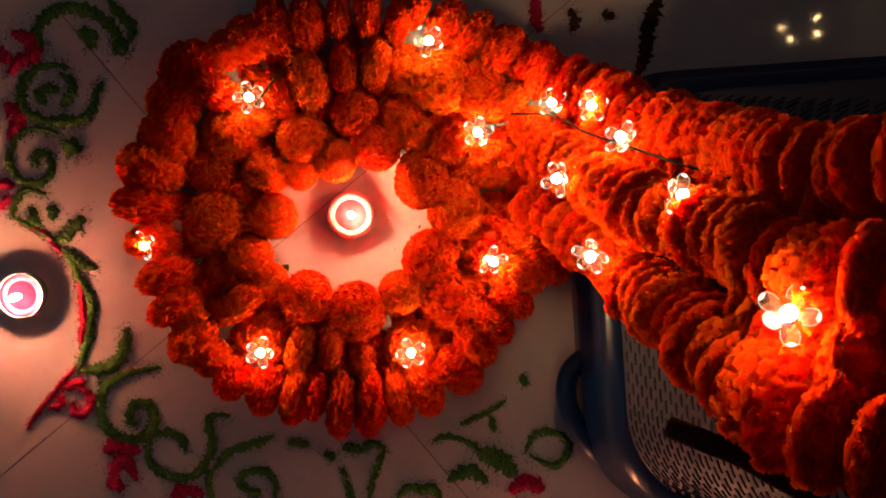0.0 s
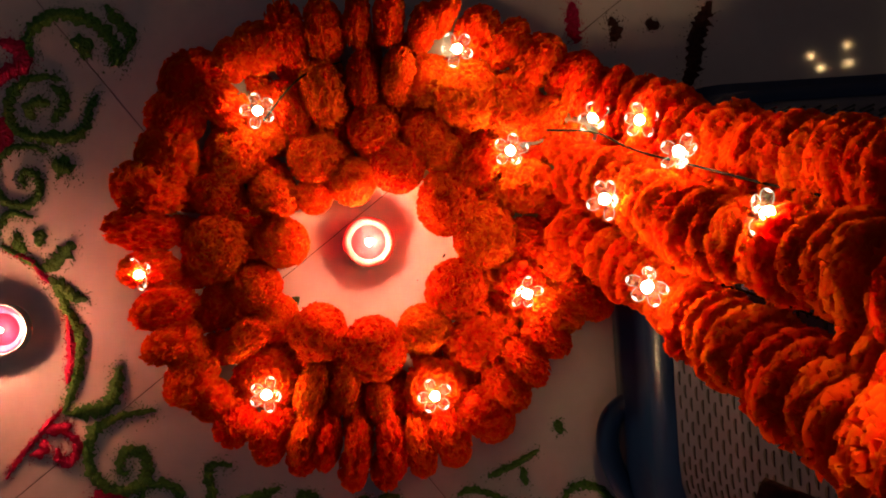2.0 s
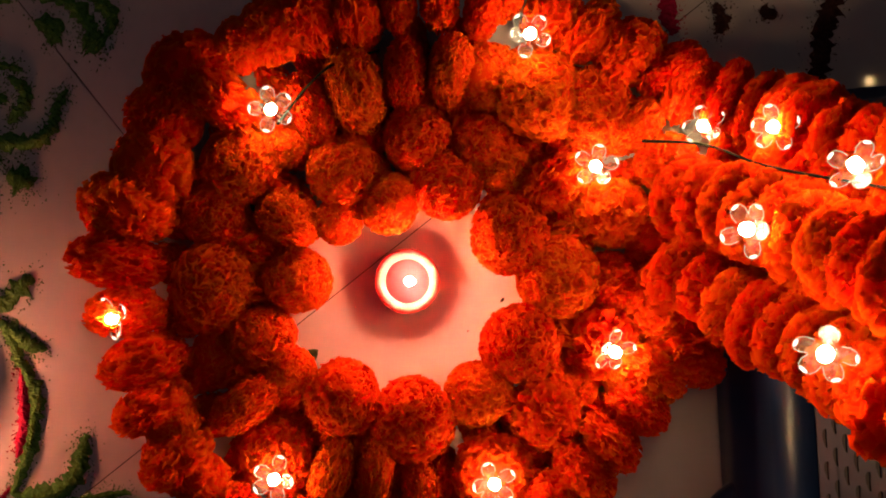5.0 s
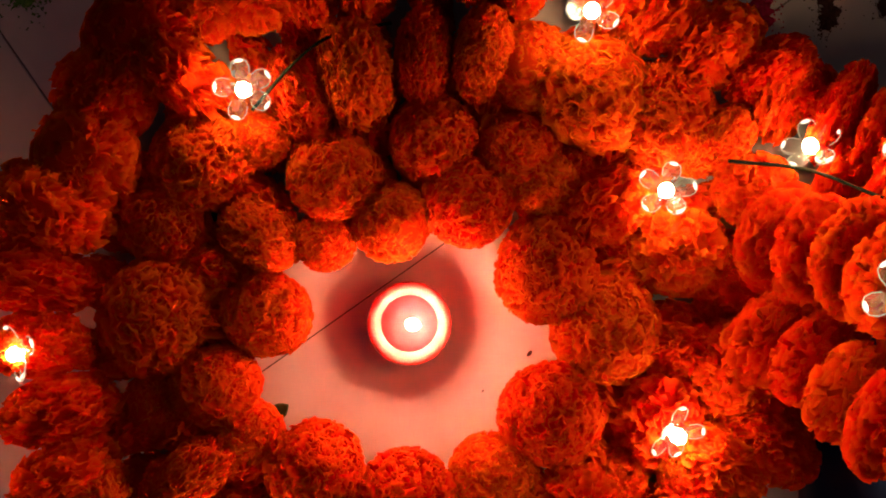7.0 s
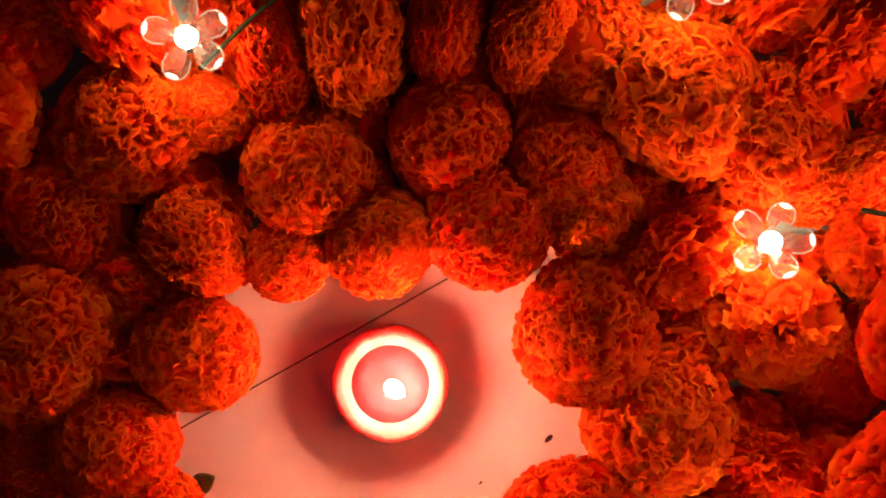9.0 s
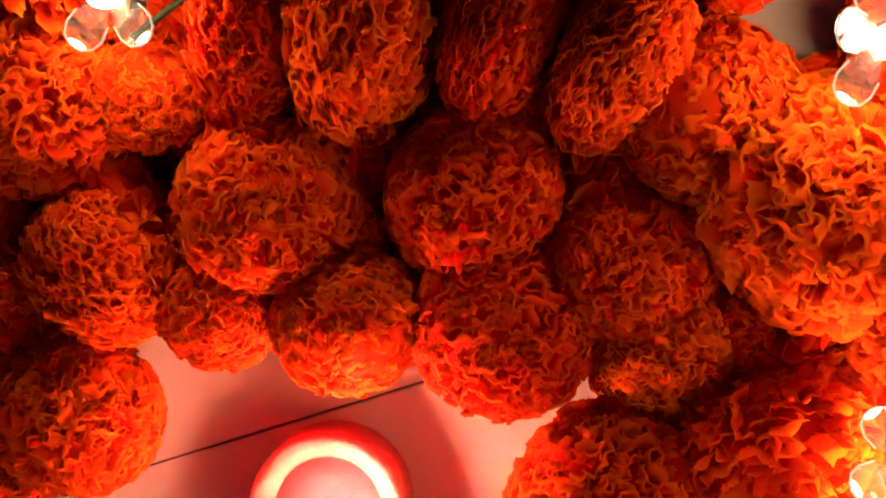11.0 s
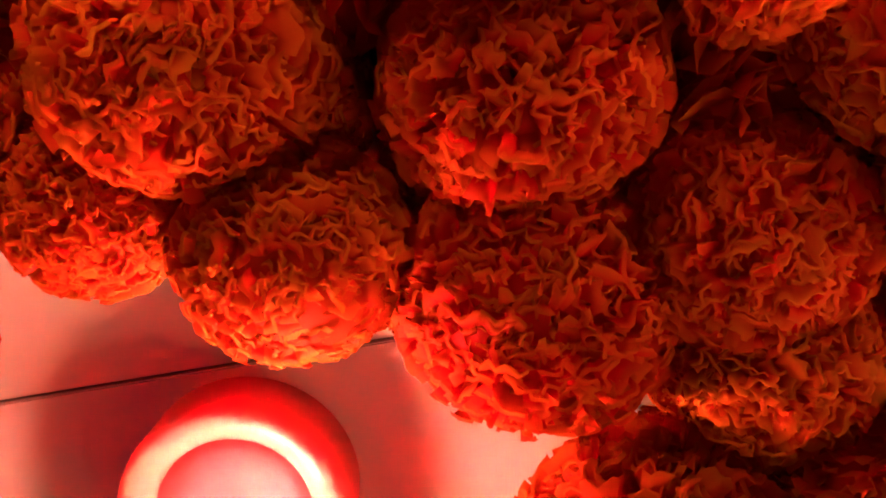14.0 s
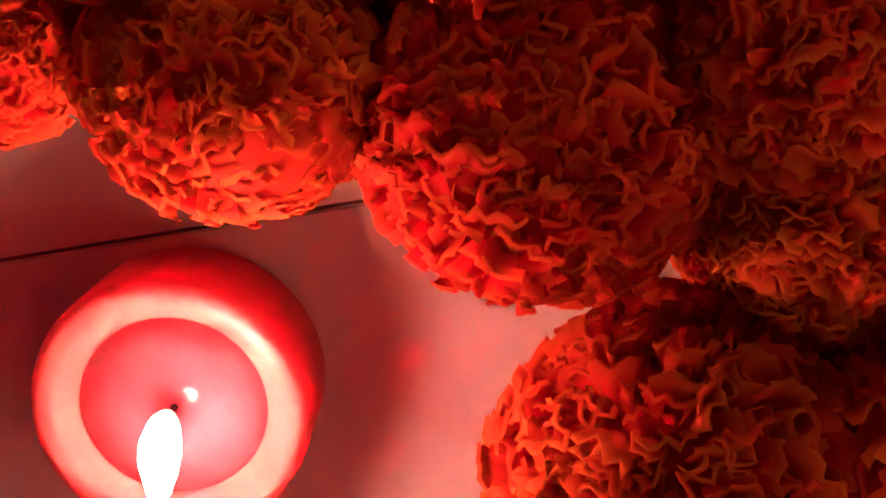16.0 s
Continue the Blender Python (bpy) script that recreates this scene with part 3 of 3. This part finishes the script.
def grains(key, mat):
    verts, faces = [], []
    for x, y, s in GRAINS[key]:
        o = len(verts)
        a = grain_rng.uniform(0, 6.28)
        verts += [(x + s * math.cos(a + t), y + s * math.sin(a + t), 0.0001) for t in (0, 2.1, 4.2)] + [(x, y, 1.2 * s)]
        faces += [(o, o + 1, o + 3), (o + 1, o + 2, o + 3), (o + 2, o, o + 3)]
    me = bpy.data.meshes.new("powder")
    me.from_pydata(verts, [], faces)
    me.materials.append(mat)
    ob = new("powder", me)
    ob.parent = rangoli
    tagged(ob, kind="stuff")


def green(width, points):
    stroke(points, width, GREEN, "green_line", 1.0)


def magenta(width, points):
    stroke(points, width, MAGENTA, "magenta_line", 0.8)


def brown(width, points):
    stroke(points, width, BROWN, "brown_line", 1.0)


green(8.3, [(-248, 158), (-250, 172), (-240, 184), (-223, 190), (-207, 185), (-194, 177), (-185, 165), (-184, 153)])
green(13.1, [(-189, 158), (-183, 155), (-178, 150)])
green(7.1, [(-190, 194), (-180, 181), (-171, 169), (-175, 158)])
green(8.2, [(-218, 169), (-206, 165), (-210, 155)])
green(7.1, [(-226, 140), (-244, 143), (-261, 136), (-268, 121), (-266, 107), (-254, 99), (-236, 96), (-220, 96), (-209, 106), (-205, 119), (-200, 127)])
green(6.7, [(-249, 111), (-253, 119), (-246, 124), (-236, 122)])
green(6.6, [(-236, 108), (-228, 117), (-225, 127), (-235, 136)])
green(5.6, [(-240, 85), (-251, 90), (-265, 91), (-276, 85), (-282, 70), (-281, 59), (-274, 49), (-262, 46), (-252, 50), (-248, 57), (-250, 68), (-259, 71), (-262, 65), (-258, 61)])
green(12.2, [(-238, 76), (-228, 73), (-224, 68)])
green(4.6, [(-255, 36), (-270, 41), (-279, 35), (-284, 24), (-284, 18)])
green(7.2, [(-266, 26), (-268, 17), (-262, 10)])
green(7.6, [(-249, 27), (-252, 14)])
green(4.1, [(-281, 17), (-267, 8), (-256, 1), (-248, -5)])
green(9.2, [(-250, -4), (-237, 4), (-224, 15)])
green(7.1, [(-246, -10), (-237, -25), (-231, -40), (-225, -54), (-225, -66), (-229, -83), (-234, -99), (-241, -114)])
green(7.1, [(-246, -10), (-236, -18), (-228, -25), (-217, -29)])
green(8.2, [(-240, -114), (-226, -114), (-211, -111), (-201, -101), (-198, -90), (-195, -80)])
green(7.5, [(-170, -116), (-188, -117), (-205, -121), (-217, -127), (-224, -141), (-223, -158), (-214, -171), (-200, -176), (-186, -171), (-180, -161), (-182, -149), (-193, -145), (-200, -152), (-200, -161), (-194, -162)])
green(6.6, [(-180, -173), (-168, -172), (-158, -178), (-155, -188)])
green(6.6, [(-182, -173), (-187, -184), (-185, -197), (-175, -207), (-161, -211), (-147, -208), (-136, -195), (-132, -181), (-134, -169), (-131, -160), (-115, -161)])
green(6.5, [(-132, -206), (-122, -194), (-107, -188), (-92, -185), (-80, -180)])
green(5.0, [(-134, -205), (-138, -215), (-135, -234)])
green(5.5, [(-105, -230), (-97, -228), (-104, -226), (-112, -219), (-108, -211), (-96, -209), (-85, -213), (-82, -223), (-83, -240)])
green(5.9, [(-68, -189), (-60, -187), (-51, -191)])
green(6.4, [(-38, -197), (-30, -204)])
green(6.9, [(-23, -196), (-14, -195), (-6, -199)])
green(6.4, [(-7, -199), (1, -193), (14, -197)])
green(4.9, [(13, -198), (7, -210), (1, -224), (-3, -241)])
green(4.4, [(-25, -213), (-20, -219)])
green(4.9, [(-22, -222), (-19, -232), (-17, -244)])
green(4.4, [(54, -194), (66, -191), (85, -198), (93, -207)])
green(4.4, [(78, -182), (96, -175), (118, -164)])
green(3.9, [(104, -176), (107, -190)])
green(14.6, [(91, -206), (107, -212), (122, -228)])
green(8.8, [(64, -229), (83, -222), (98, -232)])
green(5.4, [(131, -210), (140, -195), (154, -193), (168, -202), (165, -216), (153, -222), (135, -212)])
green(5.3, [(133, -142), (135, -153)])
green(6.9, [(21, -241), (31, -232), (42, -236), (50, -233), (58, -246)])
magenta(4.1, [(-279, 15), (-267, 8), (-256, 1), (-250, -8), (-245, -14)])
magenta(5.6, [(-233, -39), (-232, -54), (-232, -68), (-234, -82), (-237, -92)])
magenta(3.6, [(-242, -110), (-253, -121), (-262, -131), (-276, -145), (-288, -161)])
magenta(11.5, [(-272, 172), (-259, 166), (-254, 154), (-265, 148), (-278, 139)])
magenta(10.5, [(-288, 159), (-273, 148)])
magenta(11.4, [(-283, 114), (-272, 100), (-282, 83)])
magenta(6.3, [(-297, 49), (-280, 45)])
magenta(6.2, [(-297, 26), (-285, 37)])
magenta(6.2, [(-256, -127), (-246, -125), (-235, -123)])
magenta(6.2, [(-246, -125), (-232, -136), (-236, -150), (-246, -149), (-247, -140)])
magenta(6.3, [(-269, -144), (-257, -141), (-258, -132)])
magenta(11.4, [(-225, -184), (-211, -180), (-193, -187)])
magenta(9.4, [(-222, -212), (-213, -195), (-206, -193), (-199, -211)])
magenta(8.3, [(-224, -212), (-209, -216)])
magenta(10.2, [(-171, -226), (-158, -222), (-143, -228)])
magenta(11.8, [(116, -242), (130, -235), (146, -242)])
magenta(8.7, [(164, 173), (164, 155), (167, 142)])
brown(9.8, [(269, 167), (258, 144), (253, 120), (245, 100)])
brown(6.8, [(193, 160), (196, 150), (194, 141)])
brown(5.8, [(219, 154), (229, 150)])


grains("green_line", GREEN)
grains("magenta_line", MAGENTA)
grains("brown_line", BROWN)

# ---- a leaf and crumbs on the floor by the tealight ----
b = bmesh.new()
rows = []
for k in range(7):
    u = k / 6
    h = 0.0028 * math.sin(math.pi * (0.12 + 0.82 * u))
    rows.append([b.verts.new((0.011 * u, 1.35 * s * h, 0.0012 + 0.002 * u + 0.0008 * s * s)) for s in (-1, -0.5, 0, 0.5, 1)])
for p, q in zip(rows, rows[1:]):
    for k in range(4):
        b.faces.new((p[k], p[k + 1], q[k + 1], q[k]))
leaf = tagged(part("leaf", b, CALYX), "small torn green leaf on the tile", "leaf")
leaf.matrix_basis = pose(-0.0630, -0.0425, 0.0005, 0, -12, 37)
leaf.modifiers.new("thick", "SOLIDIFY").thickness = 0.0004
for x, y, s in ((0.0555, -0.0125, 0.0011), (-0.232, -0.046, 0.0008), (0.034, -0.030, 0.0005)):
    b = bmesh.new()
    bmesh.ops.create_icosphere(b, subdivisions=2, radius=s, matrix=pose(0, 0, 0, 0, 0, 50) @ Matrix.Diagonal((1.6, 0.8, 0.5, 1)))
    for v in b.verts:
        v.co += 0.2 * s * noise.noise_vector(v.co * 900)
    crumb = tagged(part("crumb", b, BROWN), "tiny dark brown crumb on the tile", "crumb")
    crumb.location = (x, y, s * 0.4)
